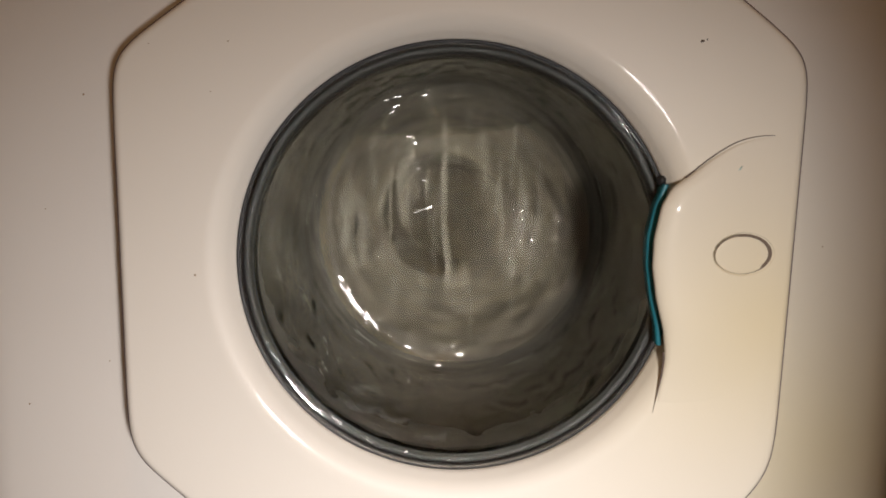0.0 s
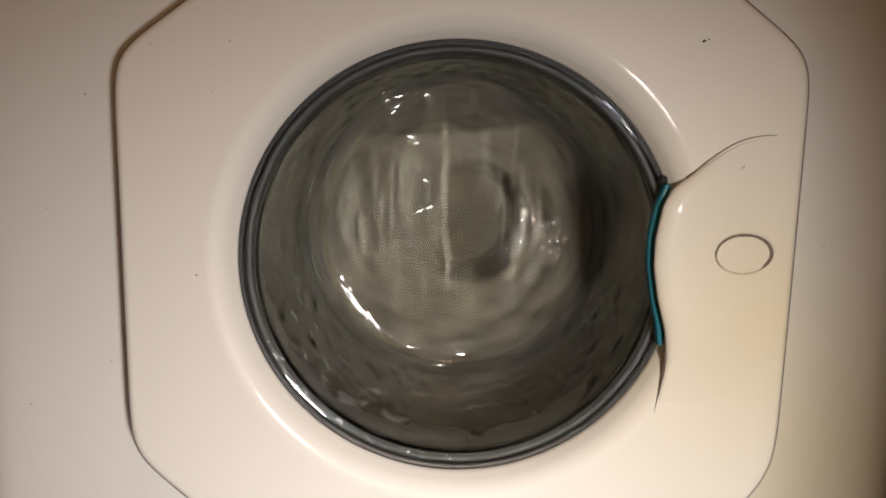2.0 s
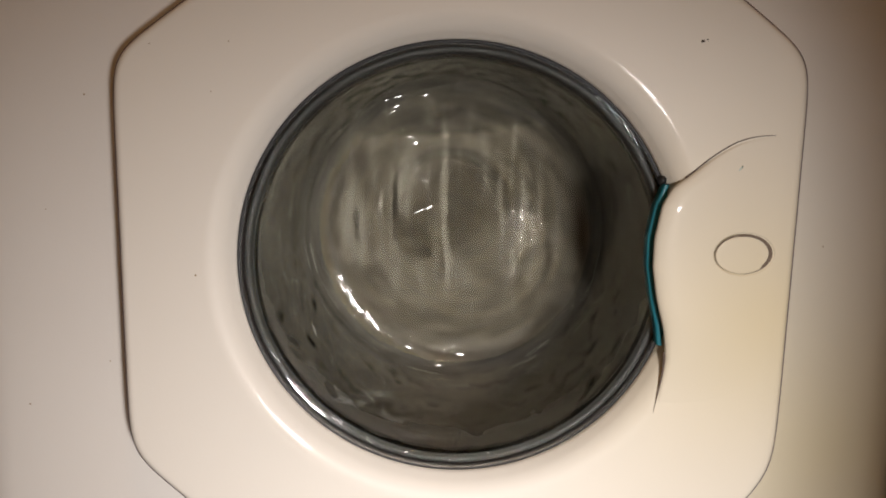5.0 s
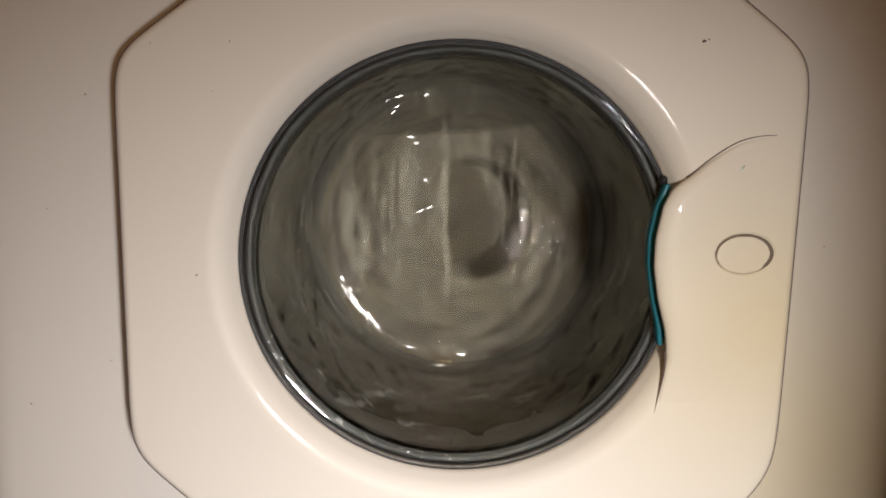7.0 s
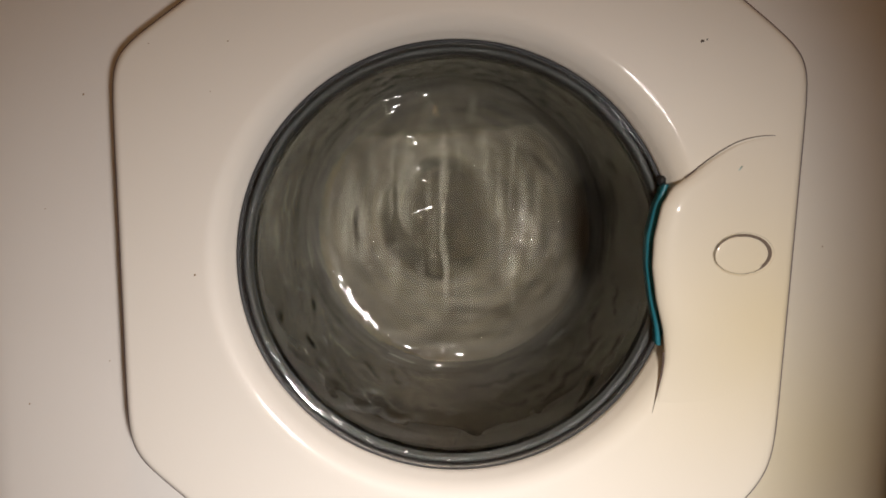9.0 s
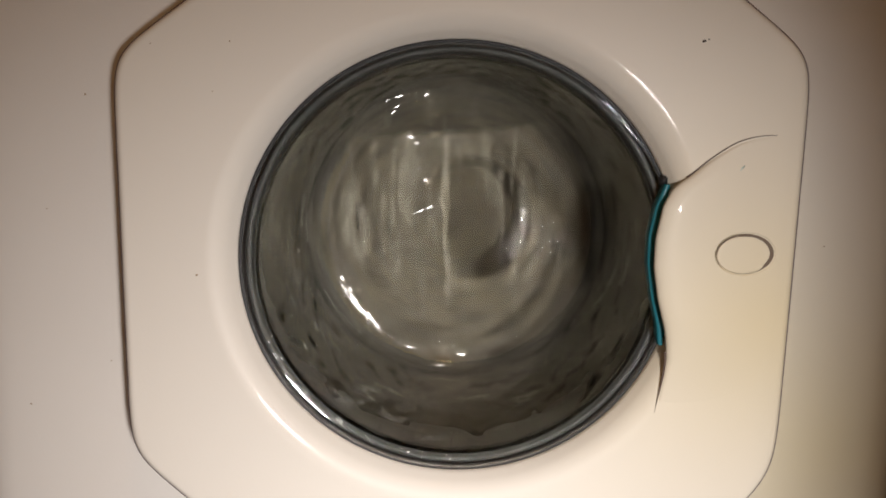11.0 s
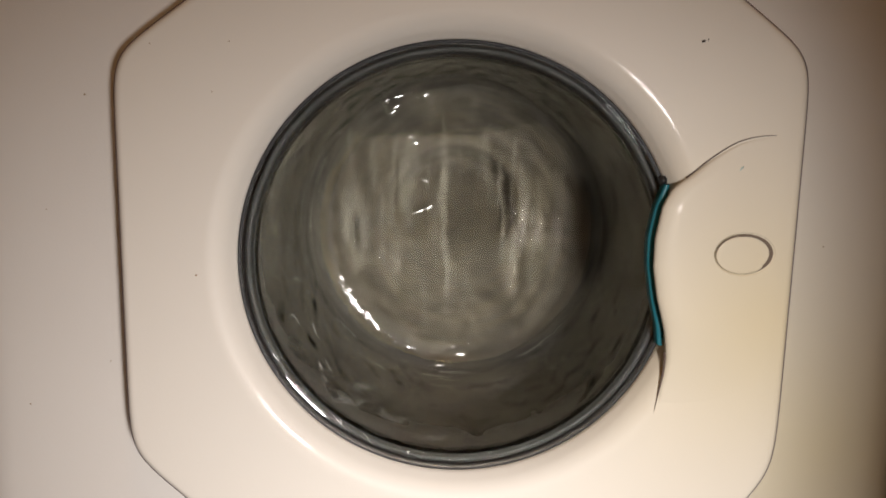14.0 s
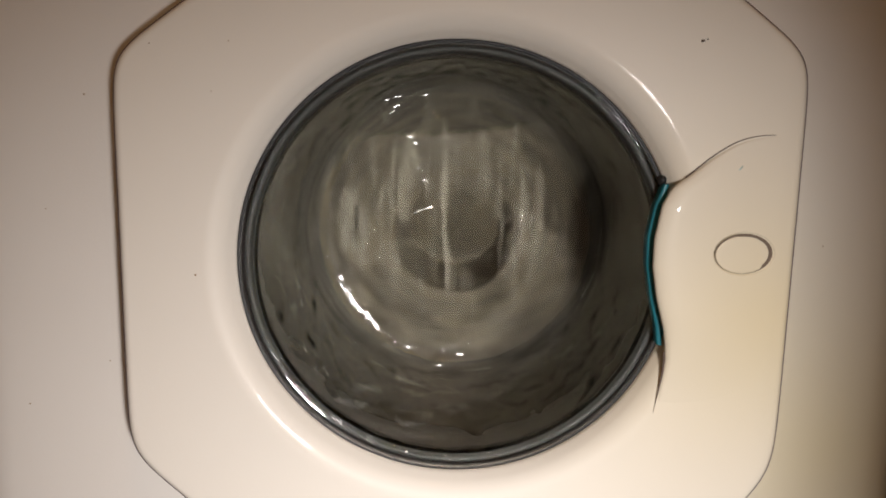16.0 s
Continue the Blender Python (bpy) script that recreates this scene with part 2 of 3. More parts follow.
    for k in range(1, 9):
        b = k / 8 * math.radians(74)
        outer.append((0.1178 - 0.018 * (1 - math.cos(b)) - 0.003 * k / 8, 0.122 + 0.018 * math.sin(b)))
    rl, yl = outer[-1]
    for k in range(1, 66):
        f = 1 - k / 65
        outer.append((max(rl * f, 0.0004), yl + 0.006 * (1 - f * f)))
    fine = []
    for (r0, y0), (r1, y1) in zip(outer, outer[1:]):
        steps = max(1, int((y1 - y0) / 0.004))
        fine += [(r0 + (r1 - r0) * k / steps, y0 + (y1 - y0) * k / steps) for k in range(steps)]
    outer = fine + [outer[-1]]
    back = [(max(r + 0.0018 * min(1, r / 0.09), 0.0004) if y > -0.002 else r, y + 0.0022) for r, y in outer]
    
    n_front = len(outer)

    def slanted(y, x, z, more):
        """The bowl's top is cut off by a slanted facet that keeps the washing from the door."""
        cut = facet_y(x, z) + more
        if z < 0.05 or y < 0.03:
            return y
        h = max(0.0, 0.0022 - abs(y - cut)) / 0.0022
        return min(y, cut) - h * h * 0.0022 / 4

    def wet(r, y, a, on_back):
        """Water on the drum side makes the glass's back wavy, in runs that hang straight down."""
        if not on_back or r > 0.134:
            return r, y
        x, z = r * math.cos(a), r * math.sin(a)
        k = noise.noise(Vector((x * 130, y * 40, z * 16))) * 0.00022
        if y < 0.13:
            k += noise.noise(Vector((x * 75, y * 60, z * 75))) * 0.0009 * smooth_step(0.0, -0.09, z) + noise.noise(Vector((x * 190, y * 120, z * 190))) * 0.0003 * smooth_step(0.02, -0.06, z)
        return r + k * min(1, r / 0.05), y + k
    rows = []
    for i, (r, y) in enumerate(outer + back[::-1]):
        row = []
        for j in range(360):
            a = 2 * math.pi * j / 360
            rr, yy = wet(r, y, a, i >= n_front)
            x, z = rr * math.cos(a), rr * math.sin(a)
            row.append((x, slanted(yy, x, z, 0.0022 if i >= n_front else 0.0), z))
        rows.append(row)
    rim = [i for i, (r, y) in enumerate(outer) if y < 0.001 and r < 0.1330]
    gl = part("glass_bowl", sharpen(grid(rows, close_u=True, close_v=True), rim, 360), GLASS, dr, "thick clear glass bowl streaked with soapy water")
    gl.visible_shadow = False
    # dark gasket line round the glass and the rubber behind the rim
    part("gasket", lathe([(0.1412, 0.006), (0.1440, 0.006), (0.1440, -0.0006), (0.1434, -0.0018), (0.1424, -0.0022), (0.1414, -0.0016), (0.1411, 0.004)], 200, closed=True), BLACK, dr)
    part("rim_backing", lathe([(0.1406, 0.0060), (0.1404, 0.0035), (0.1396, 0.0018), (0.1384, 0.0009), (0.1370, 0.0008), (0.1357, 0.0016), (0.1348, 0.0034), (0.1346, 0.0070), (0.1348, 0.014), (0.1406, 0.014)], 200, closed=True), RIM, dr, "blue-grey rubber seat behind the glass rim")
    for ob in dr.children:
        if ob.name.startswith(("glass_bowl", "gasket", "rim_backing")):
            ob.location = (RX, 0, RZ)
    return dr, gl


door_ob, glass = door()


def grip():
    """The raised handle cover beside the glass, with its S-shaped inner edge."""
    def left(z):
        pts = [(0.0805, 0.204), (0.0793, 0.200), (0.0784, 0.1888), (0.0739, 0.1752), (0.0653, 0.1619), (0.0539, 0.1488), (0.0462, 0.1385), (0.035, 0.1325), (0.0143, 0.1290),
               (-0.004, 0.1290), (-0.026, 0.1330), (-0.0448, 0.1385), (-0.0556, 0.1403), (-0.0662, 0.1412), (-0.0815, 0.1392), (-0.1028, 0.1357), (-0.106, 0.136)]
        zs, xs = [p[0] for p in pts][::-1], [p[1] for p in pts][::-1]
        return float(np.interp(z, zs, xs))
    xr = 0.2145
    bx, bz, bw, bh = 0.1862, 0.0052, 0.0190, 0.0131
    rows = []
    nz, nu = 230, 96

    def swell(x, z, xl):
        """Height of the cover over the door's face: steep and round at the inner edge, dying out outwards."""
        h0 = 0.0062 * smooth_step(0.080, 0.030, z) * smooth_step(-0.098, -0.030, z) + 0.0006 * smooth_step(0.0803, 0.074, z) * smooth_step(-0.104, -0.09, z)
        u = min(1.0, max(0.0, (x - xl) / (xr - xl)))
        e = 1 - min(1.0, max(0.0, (x - xl) / 0.014))
        return h0 * (1 - smooth_step(0.0, 1.0, u)) * (0.25 + 0.75 * math.sqrt(max(0.0, 1 - e * e)))
    for i in range(nz + 1):
        z = 0.0803 + (-0.1055 - 0.0803) * i / nz
        xl = sum(left(z + d * 0.0012) for d in (-2, -1, 0, 1, 2)) / 5
        top = -0.018 - swell(xl + 0.0032, z, xl)
        row = [(xl + 0.0035, 0.004 if -0.06 < z < 0.05 else -0.010), (xl + 0.0012, top + 0.0050), (xl, top + 0.0034), (xl + 0.0004, top + 0.0018), (xl + 0.0016, top + 0.0006)]
        for j in range(nu + 1):
            u = j / nu
            x = xl + 0.0032 + (xr - xl - 0.0032) * u
            h = swell(x, z, xl) + 0.0002 - 0.0007 * smooth_step(-0.055, -0.1055, z)
            e = math.hypot((x - bx) / bw, (z - bz) / bh)
            h -= 0.0050 * smooth_step(1.015, 0.985, e)
            row.append((x, -0.018 - h))
        rows.append([(x - CX, y, z + 0.005) for x, y in row])
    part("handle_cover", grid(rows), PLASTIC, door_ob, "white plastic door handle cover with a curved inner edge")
    def cover(x):
        return -0.0182 - swell(x, bz, 0.1290)
    # oval button in the hollow, its outer side pressed in
    rows = []
    for k in range(13):
        f = (0.0004, 0.2, 0.4, 0.6, 0.75, 0.86, 0.92, 0.96, 0.985, 1.0, 1.0, 0.99, 0.97)[k]
        drop = (0, 0, 0, 0, 0, 0, 0.0001, 0.0003, 0.0006, 0.0010, 0.0016, 0.0022, 0.003)[k]
        row = []
        for i in range(96):
            a = 2 * math.pi * i / 96
            x, z = bx - 0.0003 + 0.0183 * f * math.cos(a), bz - 0.0005 + 0.0124 * f * math.sin(a)
            dish = 0.0014 * smooth_step(0.0, 1.0, (f * math.cos(a) * 0.9 + f * math.sin(a) * 0.45))
            row.append((x - CX, cover(x) + drop + dish - 0.0001, z + 0.005))
        rows.append(row)
    part("oval_button", grid(rows, close_u=True), PLASTIC, door_ob, "oval release button set flush")
    # flat dark ring painted for the shade in the gap round the button
    rows = []
    for f in (0.85, 0.92, 0.985):
        rows.append([(bx + bw * f * math.cos(a) - CX, cover(bx + bw * f * math.cos(a)) + (0.0004 if f < 1 else -0.0001), bz + bh * f * math.sin(a) + 0.005) for a in [2 * math.pi * i / 96 for i in range(96)]])
    part("button_shade", grid(rows, close_u=True), GROOVE, door_ob)
    # teal strip under the inner edge
    zs = np.linspace(0.0475, -0.0575, 60)
    tz = [-0.060, -0.0569, -0.0448, -0.0261, -0.004, 0.0143, 0.0324, 0.0461, 0.05]
    tx = [0.1382, 0.1367, 0.1352, 0.1305, 0.1268, 0.1264, 0.1296, 0.1345, 0.136]
    rows = []
    for k, z in enumerate(zs):
        x = float(np.interp(z, tz, tx))
        w = 0.0065 * (0.45 + 0.55 * smooth_step(0, 8, k) * smooth_step(59, 50, k))
        sec = [(x + 0.0006, -0.0128), (x, -0.0120), (x - 0.0002, -0.004), (x + 0.001, -0.002), (x + w, -0.002), (x + w, -0.0128)]
        rows.append([(px - CX, y, z + 0.005) for px, y in sec])
    part("teal_strip", grid(rows, close_u=True), TEAL, door_ob, "teal plastic accent strip along the handle")
    # dark latch notch above the strip
    bm = bmesh.new()
    box(bm, 0.1325 - CX, -0.0085, 0.0515, 0.1375 - CX, -0.0020, 0.0575)
    bmesh.ops.bevel(bm, geom=bm.edges[:], offset=0.001, segments=2, affect="EDGES")
    part("latch_notch", bm, BLACK, door_ob, "black latch notch above the teal strip")
    # dark strips paint the shade in the cover's gaps against the door, tapering out
    def gap(pts, w0, w1, power):
        xs = np.interp(np.linspace(0, 1, 60), np.linspace(0, 1, len(pts)), [p[0] for p in pts])
        zz = np.interp(np.linspace(0, 1, 60), np.linspace(0, 1, len(pts)), [p[1] for p in pts])
        ker = np.ones(9) / 9
        xs, zz = np.convolve(np.pad(xs, 4, "edge"), ker, "valid"), np.convolve(np.pad(zz, 4, "edge"), ker, "valid")
        rows = []
        for i in range(60):
            a, b = max(i - 1, 0), min(i + 1, 59)
            dx, dz = xs[b] - xs[a], zz[b] - zz[a]
            l = math.hypot(dx, dz)
            w = (w1 + (w0 - w1) * (1 - i / 59) ** power) / 2
            rows.append([(xs[i] + k * w * -dz / l - CX, -0.0182 - 0.0003 * (1 - k * k), zz[i] + k * w * dx / l + 0.005) for k in (-1, 0, 1)])
        return grid(rows)
    part("seam_shade", gap([(0.1460, 0.0520), (0.1495, 0.0549), (0.1560, 0.0608), (0.1625, 0.0661), (0.1690, 0.0707), (0.1755, 0.0747), (0.1820, 0.0774), (0.1888, 0.0790), (0.1955, 0.0798), (0.2015, 0.0799)], 0.0010, 0.0003, 0.7), SEAM, door_ob)
    part("seam_shade", gap([(0.1408, -0.060), (0.1412, -0.066), (0.1405, -0.074), (0.1393, -0.0815), (0.1375, -0.092), (0.1357, -0.1028)], 0.0022, 0.0002, 1.2), SEAM, door_ob)


grip()


# ---- inside: bellows, drum ----
def inside():
    bel = lathe([(0.1400, 0.014), (0.1400, 0.018), (0.142, 0.028), (0.140, 0.040), (0.148, 0.052), (0.150, 0.075), (0.160, 0.09), (0.168, 0.115), (0.172, 0.118), (0.172, 0.03), (0.160, 0.002)], 160)
    bo = part("bellows", bel, RUBBER, machine, "grey folded rubber door bellows")
    bo.location = (CX, 0, CZ)
    dm = lathe([(0.166, 0.112), (0.168, 0.120), (0.20, 0.122), (0.225, 0.128), (0.235, 0.145), (0.235, 0.40), (0.225, 0.415), (0.06, 0.43), (0.02, 0.40), (0.001, 0.395)], 160)
    d = part("drum", dm, STEEL, machine, "stainless steel drum, spinning")
    d.location = (CX, 0, CZ)
    for k in range(3):
        a = 2 * math.pi * k / 3 + 0.4
        rows = []
        for i in range(9):
            y = 0.15 + 0.24 * i / 8
            row = []
            for j in range(9):
                b = -1 + 2 * j / 8
                hh = 0.045 * (1 - b * b) * math.sin(math.pi * min(1, max(0.0, (i + 0.4) / 8.8))) ** 0.5
                r = 0.236 - hh
                row.append((r * math.cos(a + 0.12 * b), y, r * math.sin(a + 0.12 * b)))
            rows.append(row)
        part("lifter", grid(rows), STEEL, d)
    return d


drum = inside()


def laundry():
    """Wet washing flung against the drum wall: a lumpy ring close round the glass, with a lip on one side of its hollow."""
    radii = [0.166 - 0.0022 * k for k in range(24)] + [0.113 - 0.0018 * k for k in range(62)] + [0.0003]
    prof = [(r, 0.058 + 0.124 * math.sqrt(1 - (r / 0.168) ** 2)) for r in radii]

    def wobble(r, y, a):
        p = Vector((r * math.cos(a), 0, r * math.sin(a)))
        n1 = noise.noise(p * 24 + Vector((0, y * 20, 3))) * 0.007
        n2 = noise.noise(p * 75 + Vector((5, y * 60, 0))) * 0.004
        n3 = noise.noise(p * 170 + Vector((9, y * 140, 0))) * 0.0018
        calm = smooth_step(0.04, 0.10, r)
        n1, n2, n3 = n1 * (0.3 + 0.7 * calm), n2 * (0.1 + 0.9 * calm), n3 * calm
        ex, ez = p.x - 0.010, p.z
        dd = math.hypot(ex, ez)
        hollow = 0.054 * smooth_step(0.054, 0.039, dd) * smooth_step(-0.040, 0.036, ex)
        return r + (n2 + n3) * 0.5, y + n1 + n2 + n3 + hollow
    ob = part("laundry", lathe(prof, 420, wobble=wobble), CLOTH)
    flow = ob.data.attributes.new("flow", "FLOAT_VECTOR", "POINT")
    vals = []
    for r, y in prof:
        for i in range(420):
            a = 2 * math.pi * i / 420
            vals += [1.6 * math.cos(a), 1.6 * math.sin(a), (r - y * 0.6) * 110]
    flow.data.foreach_set("vector", vals)
    dark = ob.data.attributes.new("outer_shade", "FLOAT", "POINT")
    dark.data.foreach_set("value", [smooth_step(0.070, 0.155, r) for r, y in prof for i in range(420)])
    ob.location = (CX, 0, CZ)
    return tagged(ob, "wet grey laundry whirling round inside the drum", "laundry")


wash = laundry()


# ---- water on and behind the glass ----
def end_y(x, z):
    """The drum side of the glass bowl's end, at x, z from the axis, with the facet above."""
    r = math.hypot(x, z)
    rc = 0.0985
    y = 0.1415 + 0.006 * (1 - (r / rc) ** 2) if r < rc else 0.1415 - 0.75 * (r - rc)
    return min(y, facet_y(x, z) + 0.0022) if z > 0.05 else y


def rivulet(x, z_top, z_bot, wide, seed, strong=1.0):
    """A run of soapy water down the back of the glass, uneven in width, thicker towards its foot."""
    rng = random.Random(seed)
    n = max(8, int((z_top - z_bot) / 0.003))
    rows, film = [], []
    drift, w = 0.0, wide
    for i in range(n + 1):
        f = i / n
        drift += rng.uniform(-1, 1) * 0.0007
        w = max(0.35 * wide, min(1.5 * wide, w + rng.uniform(-1, 1) * 0.2 * wide))
        ww = w * min(1, 0.15 + f * 4) * (1 if f < 0.93 else 0.7)
        z = z_top + (z_bot - z_top) * f
        row = []
        for j in range(9):
            b = -1 + j / 4
            xx = x + drift + b * ww / 2
            row.append((xx, end_y(xx, z) + 0.0012 + (0.0002 + 0.0009 * (1 - b * b)) * (0.5 + 0.5 * f), z))
            film.append(max(0.0, 1 - abs(b) ** 1.5) * min(1, f * 5, (1 - f) * 7) * strong)
        rows.append(row)
    return thick(part("water_rivulet", grid(rows), SUDS, glass), film)


RUNS = []


def rivulets():
    rng = random.Random(4)
    main = [(-0.0120, 0.112, -0.070, 0.0062, 0.85), (-0.0075, 0.074, 0.000, 0.0030, 0.9), (0.0010, 0.080, 0.036, 0.0026, 0.8), (-0.085, 0.076, 0.034, 0.0050, 0.6), (-0.066, 0.076, 0.022, 0.0085, 0.6), (-0.052, 0.070, -0.012, 0.0034, 0.75),
            (-0.038, 0.074, 0.020, 0.0050, 0.6), (0.0270, 0.086, 0.026, 0.0060, 0.75), (0.0190, 0.060, 0.030, 0.0022, 0.6), (0.0480, 0.090, 0.020, 0.0045, 0.5), (0.014, -0.030, -0.085, 0.0050, 0.5), (-0.022, 0.112, 0.082, 0.012, 0.5), (0.012, 0.112, 0.086, 0.010, 0.45), (-0.055, 0.100, 0.086, 0.007, 0.5)]
    for x, zt, zb, w, strong in main:
        RUNS.append(rivulet(x, zt, zb, w, len(RUNS), strong))
    for k in range(58):
        x = rng.uniform(-0.092, 0.070)
        lim = math.sqrt(max(0.0, 0.098 ** 2 - x * x))
        zt = lim * rng.uniform(0.25, 1.0)
        zb = max(-lim, zt - rng.uniform(0.02, 0.075))
        RUNS.append(rivulet(x, zt, zb, rng.uniform(0.002, 0.013), 100 + k, rng.uniform(0.15, 0.5)))
    for k in range(7):
        x = rng.uniform(-0.06, 0.05)
        RUNS.append(rivulet(x, rng.uniform(-0.03, -0.02), rng.uniform(-0.085, -0.06), rng.uniform(0.003, 0.009), 200 + k, 0.35))


rivulets()


def sheet(x0, x1, z0, z1, sag, strong):
    """A thin sheet of soapy water and painted haze on the back of the glass below a sagging line."""
    rows, film = [], []
    for i in range(40):
        f = i / 39
        row = []
        for j in range(61):
            b = -1 + j / 30
            x = (x0 + x1) / 2 + (x1 - x0) / 2 * b
            top = z0 - sag * (1 - b * b) + 0.0006 * math.sin(9 * b) + 0.085 * x
            z = top + (z1 - top) * f
            row.append((x, end_y(x, z) + 0.0008, z))
            film.append(strong * min(1, f * 30) * (1 - f) ** 1.7 * (1 - abs(b) ** 3) * (1 - 0.5 * smooth_step(0.1, 0.8, b)))
        rows.append(row)
    return thick(part("haze_sheet", grid(rows), SUDS, glass), film)


RUNS.append(sheet(-0.066, -0.016, -0.012, -0.085, -0.006, 0.30))
# pale film that paints the facet's brighter haze
RUNS.append(sheet(-0.058, 0.058, 0.098, 0.084, -0.019, 0.50))
RUNS.append(sheet(-0.084, 0.080, 0.0875, -0.045, 0.0105, 0.36))


def bead_mesh(wide, tall, curve_x, curve_z, mat):
    """A flat bead or ripple of water: a shallow cap with its own curvature across and up."""
    rows = []
    for k in range(6):
        f = (0.02, 0.3, 0.6, 0.8, 0.93, 1.0)[k]
        row = []
        for i in range(16):
            a = 2 * math.pi * i / 16
            x, z = wide * f * math.cos(a), tall * f * math.sin(a)
            row.append((x, x * x / (2 * curve_x) + z * z / (2 * curve_z) - wide * wide / (2 * curve_x) - tall * tall / (2 * curve_z), z))
        rows.append(row)
    rows.append([(p[0], 0.0002, p[2]) for p in rows[-1]])
    bm = grid(rows, close_u=True)
    bmesh.ops.holes_fill(bm, edges=bm.edges, sides=0)
    bmesh.ops.recalc_face_normals(bm, faces=bm.faces)
    me = bpy.data.meshes.new("drop_glint")
    bm.to_mesh(me)
    bm.free()
    me.materials.append(mat)
    me.shade_smooth()
    return me


def wall_y(x, z):
    """Depth of the bowl's sloping side at x, z from the axis."""
    return float(np.interp(math.hypot(x, z), [0.1178, 0.1208, 0.1246, 0.1278, 0.1303], [0.120, 0.100, 0.070, 0.040, 0.014]))


def drops():
    rng = random.Random(11)
    # half width, half height, curvature across and up: dots, dashes, strokes
    kinds = [bead_mesh(w, t, cx, cz, m) for w, t, cx, cz, m in ((0.0006, 0.0004, 0.008, 0.0028, BEAD), (0.0011, 0.0004, 0.022, 0.0030, BEAD), (0.0018, 0.0005, 0.045, 0.0045, BEAD),
                                                                (0.0048, 0.0009, 0.150, 0.013, GLINT_RIPPLE), (0.0028, 0.0010, 0.075, 0.014, GLINT_RIPPLE))]
    spots = []
    for k in range(150):                         # beads where the spray hits the glass, hanging in columns
        col = rng.choice((0.041, 0.045, 0.048, 0.052, 0.055, 0.055, 0.064, 0.071, 0.077, 0.083, 0.090))
        lo, hi = (-0.048, 0.016) if col < 0.053 else (-0.012, 0.016) if col < 0.06 else (-0.030, 0.012)
        spots.append((col + rng.gauss(0, 0.0009), hi - (hi - lo) * rng.random() ** 1.5, rng.choice((0, 0, 1, 1, 1, 2)), rng.gauss(0, 8), 1))
    for k in range(46):
        spots.append((rng.gauss(-0.072, 0.008), rng.gauss(-0.020, 0.013), rng.choice((0, 0, 1, 2)), rng.gauss(-10, 35), 1))
    # strokes and dots set where the camera's view shows glints
    for x, z, k, lean in ((-0.0365, 0.0735, 3, 12), (-0.0330, 0.0690, 4, 14), (-0.0300, 0.0530, 2, -15), (-0.0305, 0.0480, 4, -25), (-0.0265, 0.0470, 2, 10), (-0.0240, 0.0385, 3, 18), (-0.0110, 0.0555, 2, 80), (-0.0290, 0.0135, 3, -20), (-0.0220, 0.0165, 3, -20), (-0.034, 0.0115, 2, -20),
                          (0.0, -0.098, 4, 0), (0.006, -0.104, 3, 5), (-0.007, -0.101, 2, 10), (-0.010, -0.112, 4, 0), (-0.004, -0.116, 1, 0), (0.0, -0.072, 0, 0), (-0.004, -0.060, 0, 0), (0.052, -0.088, 1, -10), (-0.046, -0.094, 2, 30), (-0.036, -0.098, 3, 25), (-0.030, -0.099, 2, 15)):
        spots.append((x, z, k, lean, rng.uniform(0.75, 1.0)))
    for k in range(26):
        a, r = rng.uniform(0, 2 * math.pi), 0.094 * math.sqrt(rng.random())
        spots.append((r * math.cos(a), r * math.sin(a), rng.choice((0, 0, 0, 1)), rng.gauss(0, 30), 0.8))
    for k in range(60):                          # beads placed as glints round the foot of the bowl
        a, r = radians(rng.uniform(186, 292)), rng.uniform(0.094, 0.108)
        spots.append((r * math.cos(a), r * math.sin(a), rng.choice((0, 1, 1, 2)), rng.gauss(30, 30), rng.uniform(0.6, 1.0)))
    for k in range(22):                          # strokes that draw out the highlight along that edge
        deg = rng.uniform(203, 236)
        a, r = radians(deg), rng.uniform(0.099, 0.104)
        spots.append((r * math.cos(a), r * math.sin(a), rng.choice((3, 3, 4)), 270 - deg + rng.gauss(0, 8), rng.uniform(0.5, 1.1)))
    placed = [(x, end_y(x, z) - 0.0026, z, k, lean, sc) for x, z, k, lean, sc in spots]
    for x, z, k, lean in ((-0.0500, 0.1215, 3, -18), (-0.0475, 0.1185, 2, -25), (-0.0535, 0.1150, 2, -10), (-0.0500, 0.1105, 4, -35), (-0.0450, 0.1060, 3, -15), (-0.0530, 0.1030, 4, -20), (-0.0460, 0.0985, 3, -30), (-0.0490, 0.0940, 3, -35), (-0.0235, 0.1075, 4, -15), (-0.0240, 0.1120, 1, 0), (-0.0235, 0.1245, 2, 0)):
        placed.append((x, min(0.098, wall_y(x, z)), z, k, lean, 0.85))        # drops placed as glints under the bowl's upper wall
    for k in range(34):                          # beads placed as glints on the bowl's sloping side
        a, r = radians(rng.uniform(192, 262)), rng.uniform(0.116, 0.127)
        x, z = r * math.cos(a), r * math.sin(a)
        placed.append((x, wall_y(x, z) - 0.001, z, rng.choice((0, 1, 1, 2)), rng.gauss(28, 25), rng.uniform(0.6, 1.2)))
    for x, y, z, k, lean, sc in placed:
        ob = new("drop_glint", kinds[k])
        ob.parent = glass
        # each is turned halfway between lamp and camera to glint, with some scatter
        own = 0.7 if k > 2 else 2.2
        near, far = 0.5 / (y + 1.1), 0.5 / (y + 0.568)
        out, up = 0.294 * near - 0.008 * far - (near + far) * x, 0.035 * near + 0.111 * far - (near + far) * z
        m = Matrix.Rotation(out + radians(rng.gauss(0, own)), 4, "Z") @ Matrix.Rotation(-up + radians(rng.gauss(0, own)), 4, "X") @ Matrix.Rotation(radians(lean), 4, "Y")
